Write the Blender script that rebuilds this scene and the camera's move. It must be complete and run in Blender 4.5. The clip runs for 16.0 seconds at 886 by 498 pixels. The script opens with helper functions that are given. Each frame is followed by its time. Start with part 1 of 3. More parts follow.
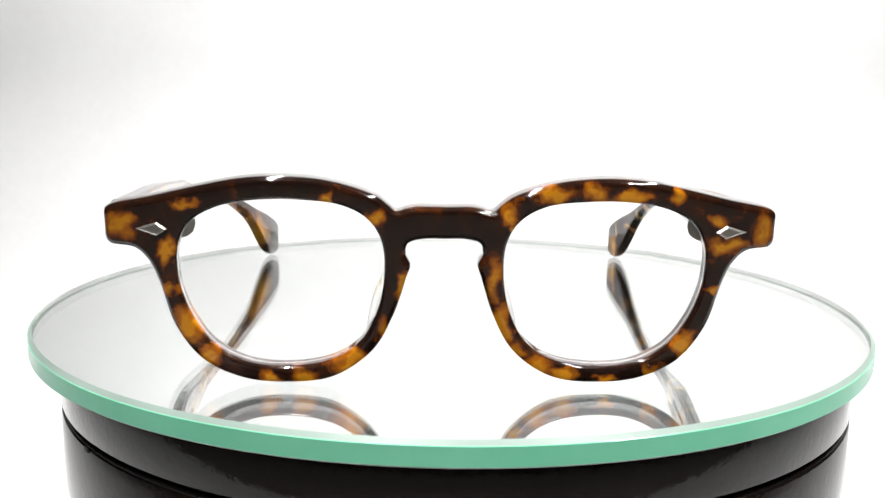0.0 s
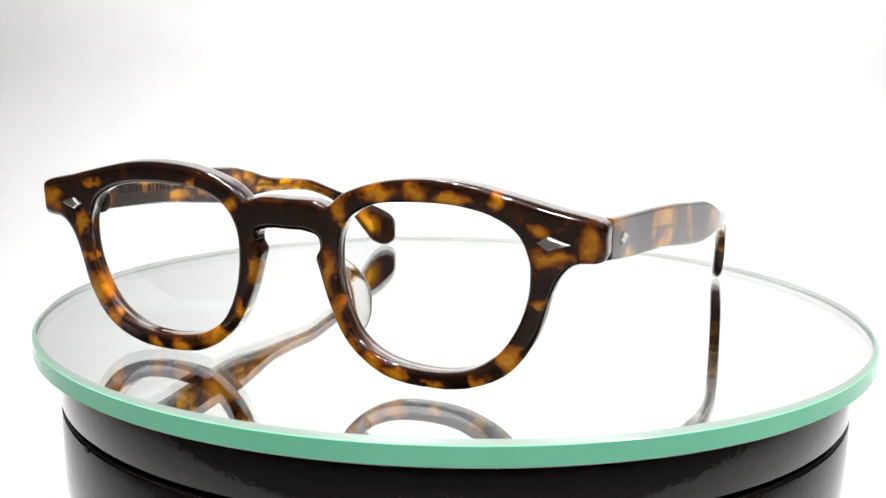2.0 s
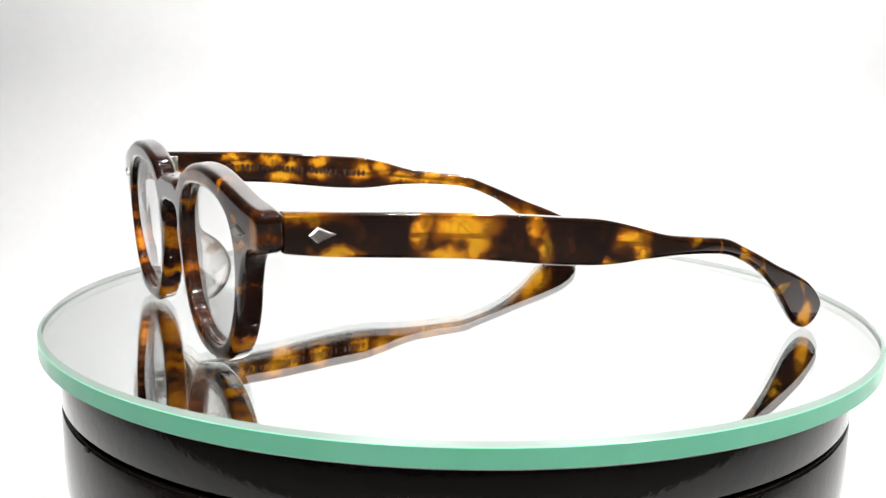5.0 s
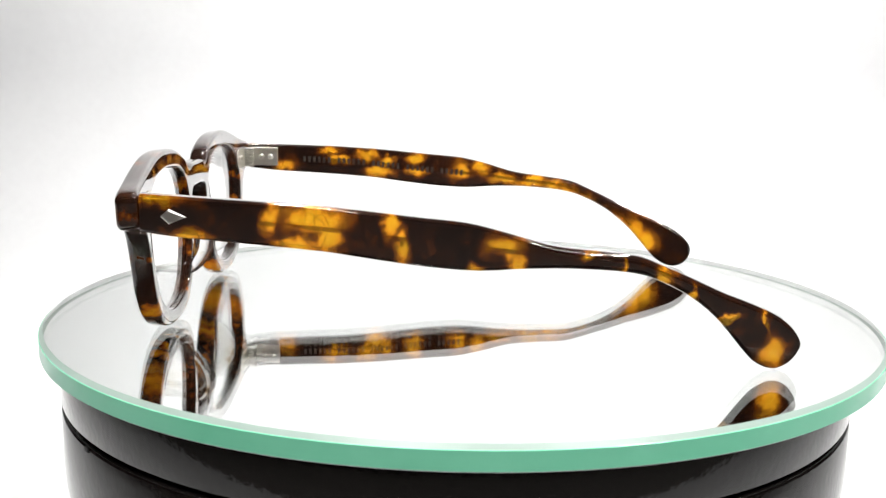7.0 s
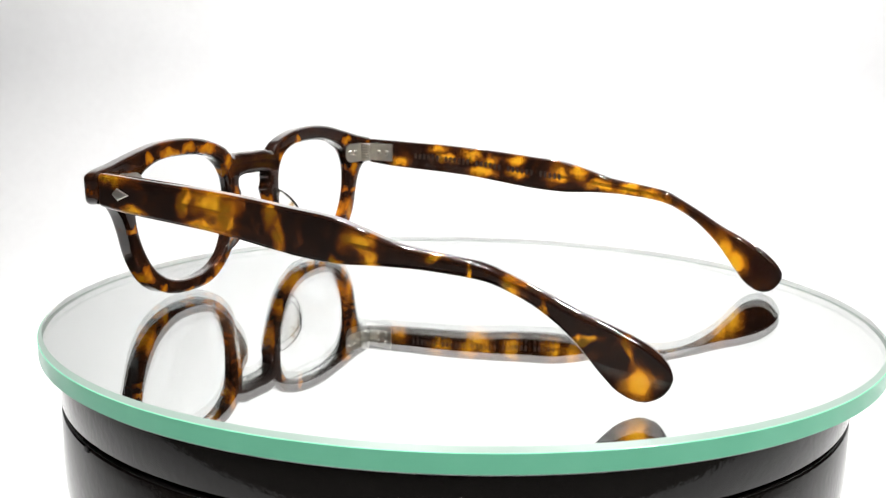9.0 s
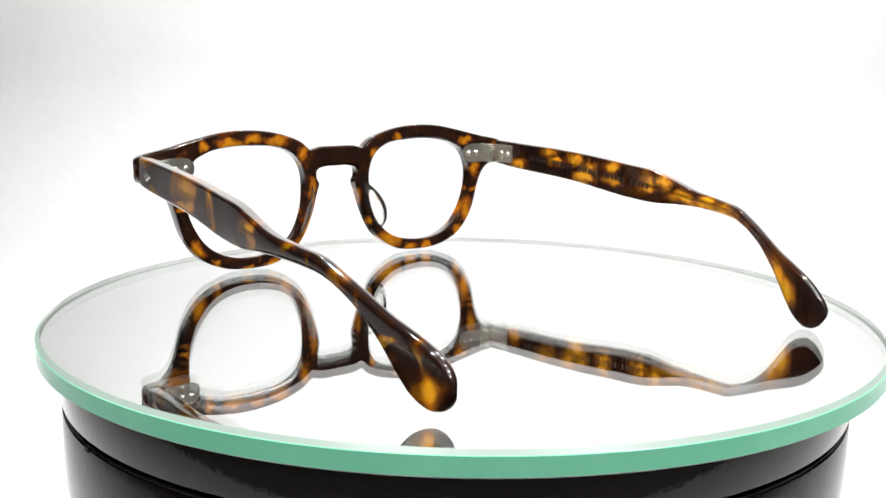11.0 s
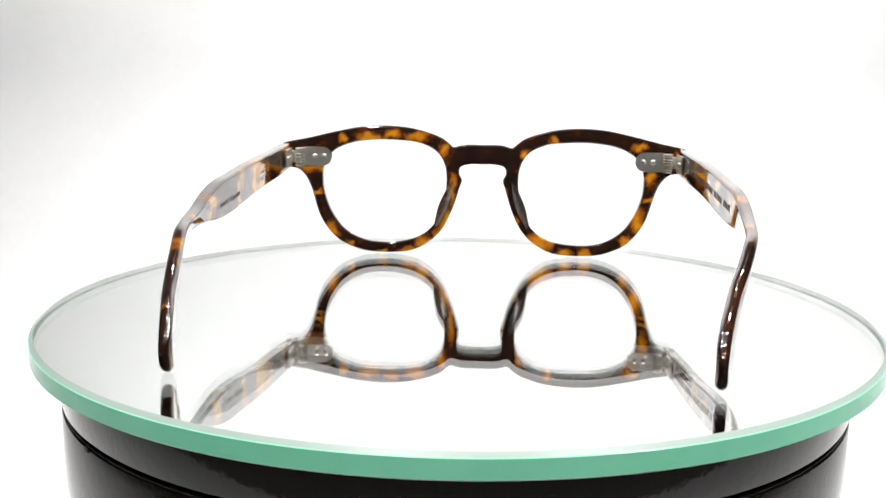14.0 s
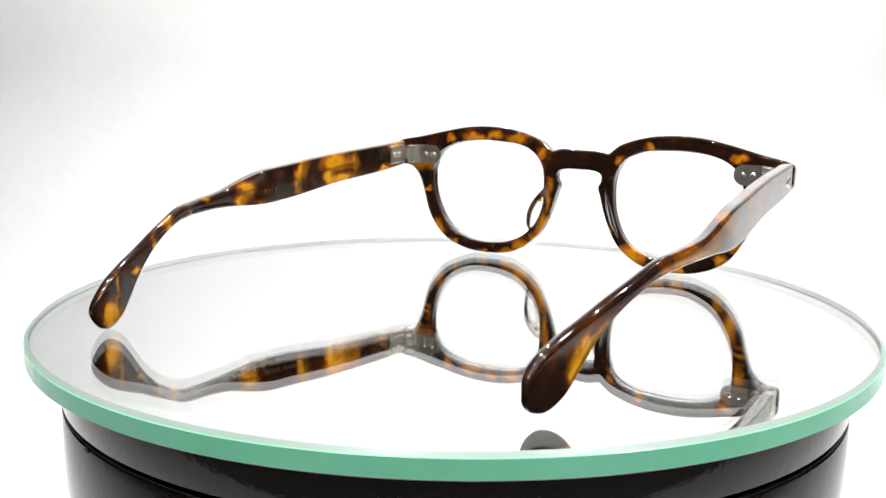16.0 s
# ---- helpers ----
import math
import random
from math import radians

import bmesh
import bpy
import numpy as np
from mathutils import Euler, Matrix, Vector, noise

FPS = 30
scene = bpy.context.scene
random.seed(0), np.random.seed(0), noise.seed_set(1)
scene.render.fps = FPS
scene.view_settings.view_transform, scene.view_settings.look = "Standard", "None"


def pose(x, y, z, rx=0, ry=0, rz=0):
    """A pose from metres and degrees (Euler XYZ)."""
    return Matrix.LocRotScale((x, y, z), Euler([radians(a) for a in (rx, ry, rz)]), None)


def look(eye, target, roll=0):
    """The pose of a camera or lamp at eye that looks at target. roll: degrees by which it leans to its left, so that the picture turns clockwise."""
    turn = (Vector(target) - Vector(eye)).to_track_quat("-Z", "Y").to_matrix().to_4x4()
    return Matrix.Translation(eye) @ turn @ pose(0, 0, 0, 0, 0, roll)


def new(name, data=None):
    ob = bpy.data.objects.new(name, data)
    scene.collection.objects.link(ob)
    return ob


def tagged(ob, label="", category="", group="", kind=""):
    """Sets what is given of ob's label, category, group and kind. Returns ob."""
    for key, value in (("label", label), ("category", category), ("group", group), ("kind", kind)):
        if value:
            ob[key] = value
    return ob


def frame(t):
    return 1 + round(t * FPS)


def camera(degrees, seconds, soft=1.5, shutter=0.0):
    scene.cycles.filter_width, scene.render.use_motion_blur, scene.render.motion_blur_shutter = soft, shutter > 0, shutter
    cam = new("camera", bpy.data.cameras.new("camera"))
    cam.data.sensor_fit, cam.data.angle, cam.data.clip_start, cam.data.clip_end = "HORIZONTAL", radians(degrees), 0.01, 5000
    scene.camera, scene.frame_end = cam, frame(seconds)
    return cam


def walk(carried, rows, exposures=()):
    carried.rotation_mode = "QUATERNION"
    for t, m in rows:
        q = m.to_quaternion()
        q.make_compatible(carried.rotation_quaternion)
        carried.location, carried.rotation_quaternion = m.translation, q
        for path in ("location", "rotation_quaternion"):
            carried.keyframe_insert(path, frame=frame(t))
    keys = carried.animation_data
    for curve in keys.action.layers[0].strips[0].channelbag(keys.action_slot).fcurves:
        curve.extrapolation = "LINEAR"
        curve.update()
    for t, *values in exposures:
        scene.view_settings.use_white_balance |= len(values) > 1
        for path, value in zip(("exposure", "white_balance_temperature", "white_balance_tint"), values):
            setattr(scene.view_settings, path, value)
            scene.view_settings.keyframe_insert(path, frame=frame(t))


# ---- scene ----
# Units: metres; MM turns design millimetres into metres.
MM = 0.001
TOP = 0.100          # height of the mirror's upper face above the table
DURATION = 16.0

# ---- camera ----
cam = camera(44.89, DURATION, soft=1.2)
cam.data.dof.use_dof, cam.data.dof.focus_distance, cam.data.dof.aperture_fstop = True, 0.272, 36.0
CAM_POSE = look((0.0, -0.30076, TOP + 0.07061), (-0.00372, 0.02387, TOP + 0.01145), 0.801)
walk(cam, [(0.0, CAM_POSE), (DURATION, CAM_POSE)], exposures=[(0.0, 0.0), (DURATION, 0.0)])

# ---- world: the dim room outside the photo box ----
world = bpy.data.worlds.new("room_air")
scene.world = world
world.use_nodes = True
world.node_tree.nodes["Background"].inputs[0].default_value = (0.55, 0.58, 0.62, 1)
world.node_tree.nodes["Background"].inputs[1].default_value = 0.05

LED_POWER = 1150.0
LED_R = 0.014


# ---- material helpers ----
class Mat:
    def __init__(self, name):
        self.m = bpy.data.materials.new(name)
        self.m.use_nodes = True
        self.t = self.m.node_tree
        self.t.nodes.clear()
        self.out = self.t.nodes.new("ShaderNodeOutputMaterial")

    def node(self, kind, ins=None, **props):
        n = self.t.nodes.new(kind)
        for k, v in props.items():
            setattr(n, k, v)
        for k, v in (ins or {}).items():
            if isinstance(v, bpy.types.NodeSocket):
                self.t.links.new(v, n.inputs[k])
            else:
                n.inputs[k].default_value = v
        return n

    def link(self, a, b):
        self.t.links.new(a, b)

    def coords(self):
        return self.node("ShaderNodeTexCoord").outputs["Object"]

    def noise(self, vec, scale, detail=3.0, rough=0.55):
        return self.node("ShaderNodeTexNoise", {"Vector": vec, "Scale": scale, "Detail": detail, "Roughness": rough})

    def math(self, op, a, b=0.0, c=0.0):
        return self.node("ShaderNodeMath", {0: a, 1: b, 2: c}, operation=op).outputs[0]

    def ramp(self, fac, stops, interpolation="LINEAR"):
        n = self.node("ShaderNodeValToRGB", {"Fac": fac})
        n.color_ramp.interpolation = interpolation
        while len(n.color_ramp.elements) < len(stops):
            n.color_ramp.elements.new(0.5)
        for e, (p, c) in zip(n.color_ramp.elements, stops):
            e.position, e.color = p, (*c, 1) if len(c) == 3 else c
        return n.outputs["Color"]

    def bump(self, height, strength, distance):
        return self.node("ShaderNodeBump", {"Height": height, "Strength": strength, "Distance": distance}).outputs[0]

    def surface(self, **ins):
        n = self.node("ShaderNodeBsdfPrincipled", {k.replace("_", " "): v for k, v in ins.items()})
        self.link(n.outputs[0], self.out.inputs[0])
        return n


def tortoise(name, blobs, flat, grow=1.0, amber=((0.80, 0.29, 0.012), (0.95, 0.48, 0.018)), clarity=0.72, soft_from=1.75):
    """Mottled acetate: clear amber islands in near-black brown. blobs: centre and half sizes (mm) in the plane left when axis flat is dropped."""
    m = Mat(name)
    pos = m.coords()
    big = m.noise(pos, 190.0, 2.0)
    small = m.noise(pos, 650.0, 2.0)
    warp = m.node("ShaderNodeVectorMath", {0: big.outputs["Color"], 1: (0.5, 0.5, 0.5)}, operation="SUBTRACT").outputs[0]
    warp = m.node("ShaderNodeVectorMath", {0: warp, "Scale": 0.0062}, operation="SCALE").outputs[0]
    fine = m.node("ShaderNodeVectorMath", {0: small.outputs["Color"], 1: (0.5, 0.5, 0.5)}, operation="SUBTRACT").outputs[0]
    fine = m.node("ShaderNodeVectorMath", {0: fine, "Scale": 0.0014}, operation="SCALE").outputs[0]
    p = m.node("ShaderNodeVectorMath", {0: pos, 1: warp}, operation="ADD").outputs[0]
    p = m.node("ShaderNodeVectorMath", {0: p, 1: fine}, operation="ADD").outputs[0]
    field = None
    for u, v, ru, rv in blobs:
        c = [0.0, 0.0, 0.0]
        sc = [0.0, 0.0, 0.0]
        axes = [i for i in range(3) if i != flat]
        for i, w, r in zip(axes, (u, v), (ru, rv)):
            c[i], sc[i] = w * MM, 1.0 / (r * grow * MM)
        d = m.node("ShaderNodeVectorMath", {0: p, 1: tuple(c)}, operation="SUBTRACT").outputs[0]
        d = m.node("ShaderNodeVectorMath", {0: d, 1: tuple(sc)}, operation="MULTIPLY").outputs[0]
        d = m.node("ShaderNodeVectorMath", {0: d}, operation="LENGTH").outputs["Value"]
        field = d if field is None else m.node("ShaderNodeMath", {0: field, 1: d, 2: 0.25}, operation="SMOOTH_MIN").outputs[0]
    # 1 inside an island, 0 well outside
    mott = m.noise(pos, 260.0, 4.0, 0.6).outputs["Fac"]
    field = m.math("ADD", field, m.math("MULTIPLY", m.math("SUBTRACT", mott, 0.5), 1.0))
    inside = m.node("ShaderNodeMapRange", {"Value": field, "From Min": soft_from, "From Max": 0.4, "To Min": 0.0, "To Max": 1.0}).outputs[0]
    cloud = m.noise(m.node("ShaderNodeVectorMath", {0: p, 1: (0.3, 0.7, 0.2)}, operation="ADD").outputs[0], 190.0, 4.0, 0.62).outputs["Fac"]
    brown = m.node("ShaderNodeMapRange", {"Value": cloud, "From Min": 0.46, "From Max": 0.66, "To Min": 0.0, "To Max": 0.44}).outputs[0]
    inside = m.math("MAXIMUM", inside, brown)
    streak = m.noise(p, 240.0, 3.0, 0.6).outputs["Fac"]
    inside = m.math("MULTIPLY", inside, m.node("ShaderNodeMapRange", {"Value": streak, "From Min": 0.34, "From Max": 0.6, "To Min": 0.88, "To Max": 1.08}).outputs[0])
    colour = m.ramp(inside, [(0.0, (0.017, 0.008, 0.006)), (0.3, (0.034, 0.012, 0.006)), (0.5, (0.12, 0.032, 0.007)), (0.66, (0.36, 0.105, 0.009)), (0.82, amber[0]), (1.0, amber[1])])
    clear = m.node("ShaderNodeMapRange", {"Value": inside, "From Min": 0.2, "From Max": 0.85, "To Min": 0.0, "To Max": clarity}).outputs[0]
    ripple = m.noise(pos, 120.0, 1.0).outputs["Fac"]
    n = m.surface(Base_Color=colour, Roughness=0.07, IOR=1.5, Transmission_Weight=clear, Normal=m.bump(ripple, 0.05, 0.001))
    n.inputs["Coat Weight"].default_value = 1.0
    n.inputs["Coat Roughness"].default_value = 0.006
    return m.m


def metal(name, colour, rough):
    m = Mat(name)
    pos = m.coords()
    n = m.noise(pos, 900.0, 3.0).outputs["Fac"]
    r = m.node("ShaderNodeMapRange", {"Value": n, "To Min": rough * 0.85, "To Max": rough * 1.15}).outputs[0]
    m.surface(Base_Color=(*colour, 1), Metallic=1.0, Roughness=r)
    return m.m


def clear_plastic(name, colour, rough):
    m = Mat(name)
    m.surface(Base_Color=(*colour, 1), Roughness=rough, IOR=1.49, Transmission_Weight=1.0)
    return m.m


def painted(name, colour, rough, grain, bump=0.0, tint=0.03):
    """A matt or glossy paint or paper with a faint mottling at two scales."""
    m = Mat(name)
    pos = m.coords()
    a = m.noise(pos, grain, 4.0).outputs["Fac"]
    b = m.noise(pos, grain * 14, 3.0).outputs["Fac"]
    f = m.math("MULTIPLY_ADD", a, 0.6, m.math("MULTIPLY", b, 0.4))
    lo = tuple(max(0.0, c * (1 - tint * 2)) for c in colour)
    hi = tuple(min(1.0, c * (1 + tint)) for c in colour)
    col = m.ramp(f, [(0.3, lo), (0.7, hi)])
    r = m.node("ShaderNodeMapRange", {"Value": b, "To Min": rough * 0.85, "To Max": rough * 1.15}).outputs[0]
    ins = dict(Base_Color=col, Roughness=r)
    if bump:
        ins["Normal"] = m.bump(f, bump, 0.004)
    m.surface(**ins)
    return m.m


def glow(name, colour, power):
    m = Mat(name)
    n = m.node("ShaderNodeEmission", {"Color": (*colour, 1), "Strength": power})
    m.link(n.outputs[0], m.out.inputs[0])
    return m.m


# amber islands of the front: x, z and half sizes
FRONT_LEFT = [(-54, 39.2, 2.6, 1.1), (-24.5, 40.8, 1.2, 2), (-58, 21, 2, 1.2), (-54.5, 13, 2.6, 4), (-36.5, 1.3, 2.2, 1.6),
              (-29.5, 1.8, 2.5, 1.6), (-20, 5, 4.5, 2.8), (-8.5, 22, 1.2, 3), (-14.5, 36.3, 1.6, 2), (-58.5, 29, 1.4, 3), (-50, 6.5, 2.2, 2), (-12.5, 12, 1.2, 3), (-67.5, 34.5, 2.6, 3.0)]
FRONT_RIGHT = [(13.5, 37.5, 2.0, 2.2), (15, 33, 1.2, 2.4), (22.5, 41.6, 4.0, 1.8), (32, 42, 3, 2), (39, 41.3, 4.5, 1.6), (49, 41.2, 1.6, 1.4),
               (60, 31, 4.4, 1.8), (58.5, 36.5, 2, 1.6), (68.0, 34, 2.4, 3.4), (58, 21.6, 1.8, 0.8), (52.5, 8.6, 2.6, 3.2),
               (46, 3.2, 1.6, 1.6), (20, 4.2, 3, 2.4), (10.5, 23, 1.4, 5), (12.5, 12.5, 1.8, 5), (25, 2.2, 3.5, 1.2), (15.5, 7.6, 2.2, 2.2), (35, 1.4, 2.2, 0.8)]
TEMPLE_RIGHT = [(9, 37.6, 5, 1.5), (44, 34, 6, 2.8), (47.5, 30, 2.4, 4), (40, 28.3, 5, 1.4), (34, 33.5, 1.4, 3), (15, 29.6, 4.6, 1.3), (61, 34, 1.8, 3.4),
                (63.5, 28, 1.3, 4), (80, 24, 1.6, 1.3), (86, 29.5, 3.6, 2.2), (88.6, 25.5, 2.2, 2), (105, 27, 1.8, 0.6), (112.5, 25, 0.6, 2.4),
                (122.5, 23, 1.7, 2.4), (129, 18, 0.8, 2.4), (137.5, 13, 1.8, 0.7), (146.5, 11, 0.6, 2.8), (148.5, 4, 2.8, 3.0)]
TEMPLE_LEFT = [(17.5, 31, 3, 1.8), (33, 36.3, 3, 1.4), (36, 33.3, 2.5, 1.2), (46, 35.2, 3.4, 1.5), (53, 33.5, 2.4, 1.6), (50, 29, 4, 1.6),
               (63, 34, 2.6, 1.6), (63, 29.5, 2.8, 1.2), (79, 30, 3, 2.6), (86, 31, 2.6, 2), (94, 27.8, 4, 1.6), (104, 26.6, 4.5, 1.6),
               (111, 25.8, 3, 1.6), (121, 19.4, 3, 2.6), (126, 16.5, 2.4, 2.4), (132, 13.5, 3.4, 3.4), (138, 9.8, 3, 5), (116, 23.5, 2.6, 2.2), (143, 8.5, 2.4, 3.4)]

acetate_front = tortoise("tortoise_front", FRONT_LEFT + FRONT_RIGHT, 1, 1.1, ((0.56, 0.17, 0.010), (0.84, 0.33, 0.012)), 0.32, 1.75)
acetate_right = tortoise("tortoise_temple_one", TEMPLE_RIGHT, 0, 1.3)
acetate_left = tortoise("tortoise_temple_two", TEMPLE_LEFT, 0, 1.4)
silver = metal("polished_nickel", (0.92, 0.88, 0.82), 0.34)
steel = metal("hinge_nickel", (0.92, 0.89, 0.82), 0.32)
core = metal("core_wire", (0.85, 0.72, 0.42), 0.12)
lens_glass = clear_plastic("demo_lens", (1.0, 1.0, 1.0), 0.0)


def mottled_crystal():
    """Clear acetate with drifting brown and black flakes."""
    m = Mat("mottled_crystal_acetate")
    pos = m.coords()
    n = m.noise(pos, 210.0, 3.0, 0.6).outputs["Fac"]
    col = m.ramp(n, [(0.25, (0.05, 0.02, 0.01)), (0.31, (0.55, 0.27, 0.07)), (0.38, (0.94, 0.88, 0.78)), (0.46, (0.985, 0.975, 0.96))])
    m.surface(Base_Color=col, Roughness=0.02, IOR=1.49, Transmission_Weight=0.97)
    return m.m


crystal = mottled_crystal()
ink = painted("grey_ink", (0.03, 0.02, 0.014), 0.7, 300)
black_gloss = painted("black_gloss_plastic", (0.013, 0.0098, 0.009), 0.06, 40, 0.05, 0.2)
black_groove = painted("black_matt_seam", (0.004, 0.004, 0.004), 0.6, 40)
paper = painted("white_paper", (0.86, 0.865, 0.875), 0.85, 11, 0.12, 0.02)
table_wood = painted("grey_tabletop", (0.09, 0.085, 0.08), 0.5, 12, 0.05, 0.1)
room_paint = painted("room_grey", (0.12, 0.115, 0.11), 0.9, 4, 0.05, 0.06)
bar_grey = metal("led_bar_aluminium", (0.7, 0.7, 0.7), 0.35)
led_light = glow("led_light", (1.0, 0.985, 0.96), LED_POWER)


def mirror_glass():
    m = Mat("clear_float_glass")
    pos = m.coords()
    smear = m.noise(pos, 45.0, 4.0).outputs["Fac"]
    rough = m.node("ShaderNodeMapRange", {"Value": smear, "From Min": 0.55, "From Max": 0.8, "To Min": 0.0, "To Max": 0.012}).outputs[0]
    m.surface(Base_Color=(0.985, 0.995, 0.99, 1), Roughness=rough, IOR=1.5, Transmission_Weight=1.0)
    return m.m


def mirror_back():
    m = Mat("silvered_back")
    m.surface(Base_Color=(0.955, 0.97, 0.96, 1), Metallic=1.0, Roughness=0.006)
    return m.m


def ground_edge():
    m = Mat("ground_green_edge")
    pos = m.coords()
    n = m.noise(pos, 60.0, 3.0).outputs["Fac"]
    fine = m.noise(pos, 1500.0, 2.0).outputs["Fac"]
    col = m.ramp(n, [(0.3, (0.24, 0.80, 0.52)), (0.7, (0.28, 0.85, 0.57))])
    m.surface(Base_Color=col, Roughness=0.16, IOR=1.5, Normal=m.bump(fine, 0.06, 0.0003))
    return m.m


def pale_backlit_wall():
    m = Mat("pale_backlit_inner_wall")
    pos = m.coords()
    n = m.noise(pos, 80.0, 3.0).outputs["Fac"]
    # Near-white stands in for backdrop light coming through the far rim's clear glass.
    m.surface(Base_Color=m.ramp(n, [(0.3, (0.90, 0.94, 0.92)), (0.7, (0.93, 0.96, 0.945))]), Roughness=0.5, IOR=1.5)
    return m.m


def chamfer_edge():
    m = Mat("polished_green_chamfer")
    m.surface(Base_Color=(0.36, 0.46, 0.41, 1), Roughness=0.35, IOR=1.5)
    return m.m


# ---- mesh helpers ----
def part(name, bm, material, parent=None, label="", smooth=True):
    me = bpy.data.meshes.new(name)
    bmesh.ops.recalc_face_normals(bm, faces=bm.faces)
    bm.to_mesh(me)
    bm.free()
    for m in material if isinstance(material, (list, tuple)) else [material]:
        me.materials.append(m)
    if smooth:
        for f in me.polygons:
            f.use_smooth = True
    ob = new(name, me)
    if parent is not None:
        ob.parent = parent
    if label:
        tagged(ob, label)
    return ob


def sharpen(ob, degrees):
    """Edges sharper than this keep a crisp line."""
    ob.data.set_sharp_from_angle(angle=radians(degrees))
    return ob


def box(bm, x0, x1, y0, y1, z0, z1, bevel=0.0):
    r = bmesh.ops.create_cube(bm, size=1.0)
    bmesh.ops.scale(bm, vec=(x1 - x0, y1 - y0, z1 - z0), verts=r["verts"])
    bmesh.ops.translate(bm, vec=((x0 + x1) / 2, (y0 + y1) / 2, (z0 + z1) / 2), verts=r["verts"])
    if bevel:
        edges = list({e for v in r["verts"] for e in v.link_edges})
        bmesh.ops.bevel(bm, geom=edges, offset=bevel, segments=2, affect="EDGES", profile=0.5)
    return bm


def lathe(bm, profile, segments, centre=(0.0, 0.0), slots=None):
    """Revolve (radius, z) pairs round the vertical axis; ends at radius 0 are closed by a fan."""
    rings = []
    for r, z in profile:
        if r == 0:
            rings.append([bm.verts.new((centre[0], centre[1], z))])
        else:
            rings.append([bm.verts.new((centre[0] + r * math.cos(a), centre[1] + r * math.sin(a), z))
                          for a in (2 * math.pi * k / segments for k in range(segments))])
    for i, (p, q) in enumerate(zip(rings, rings[1:])):
        for k in range(segments):
            j = (k + 1) % segments
            if len(p) == 1:
                f = bm.faces.new((p[0], q[k], q[j]))
            elif len(q) == 1:
                f = bm.faces.new((p[k], q[0], p[j]))
            else:
                f = bm.faces.new((p[k], q[k], q[j], p[j]))
            if slots:
                f.material_index = slots[i]
    return bm


def spline(knots, steps, closed=True):
    """A smooth curve through the knots (centripetal Catmull-Rom)."""
    n, out = len(knots), []
    pts = [Vector(k) for k in knots]
    for i in range(n if closed else n - 1):
        if closed:
            p = [pts[(i + k - 1) % n] for k in range(4)]
        else:
            p = [pts[max(0, min(n - 1, i + k - 1))] for k in range(4)]
            if i == 0:
                p[0] = p[1] * 2 - p[2]
            if i == n - 2:
                p[3] = p[2] * 2 - p[1]
        t = [0.0]
        for k in range(3):
            t.append(t[-1] + max(1e-6, (p[k + 1] - p[k]).length) ** 0.5)
        for s in range(steps):
            u = t[1] + (t[2] - t[1]) * s / steps
            a = [p[k] * ((t[k + 1] - u) / (t[k + 1] - t[k])) + p[k + 1] * ((u - t[k]) / (t[k + 1] - t[k])) for k in range(3)]
            b = [a[k] * ((t[k + 2] - u) / (t[k + 2] - t[k])) + a[k + 1] * ((u - t[k]) / (t[k + 2] - t[k])) for k in range(2)]
            out.append(b[0] * ((t[2] - u) / (t[2] - t[1])) + b[1] * ((u - t[1]) / (t[2] - t[1])))
    if not closed:
        out.append(pts[-1])
    return out


def inset(loop, d):
    """Move a counter-clockwise loop inward by d."""
    n, out = len(loop), []
    for i in range(n):
        tang = (loop[(i + 1) % n] - loop[i - 1])
        if tang.length < 1e-9:
            out.append(loop[i])
            continue
        tang.normalize()
        out.append(loop[i] + Vector((-tang.y, tang.x)) * d)
    return out


def area(loop):
    return sum(loop[i - 1].x * loop[i].y - loop[i].x * loop[i - 1].y for i in range(len(loop))) / 2


# ---- the photo box and the room round it ----
def sheet(name, rows, material, thickness, label, category):
    """A bent sheet swept along x: rows of (y, z)."""
    bm = bmesh.new()
    x0, x1 = -0.95, 0.95
    cols = [[bm.verts.new((x, y, z)) for y, z in rows] for x in (x0, x1)]
    faces = [bm.faces.new((cols[0][i], cols[1][i], cols[1][i + 1], cols[0][i + 1])) for i in range(len(rows) - 1)]
    r = bmesh.ops.extrude_face_region(bm, geom=faces)
    bmesh.ops.translate(bm, vec=(0, thickness, -thickness), verts=[g for g in r["geom"] if isinstance(g, bmesh.types.BMVert)])
    return tagged(part(name, bm, material), label, category, kind="structure")


def photo_stage():
    bend = [(0.42 + 0.16 * math.sin(a), 0.162 - 0.16 * math.cos(a)) for a in (math.pi / 2 * k / 16 for k in range(17))]
    sheet("backdrop", [(-0.17, 0.002)] + bend + [(0.58, 1.15)], paper, 0.0015, "seamless white paper sweep behind the turntable", "backdrop")


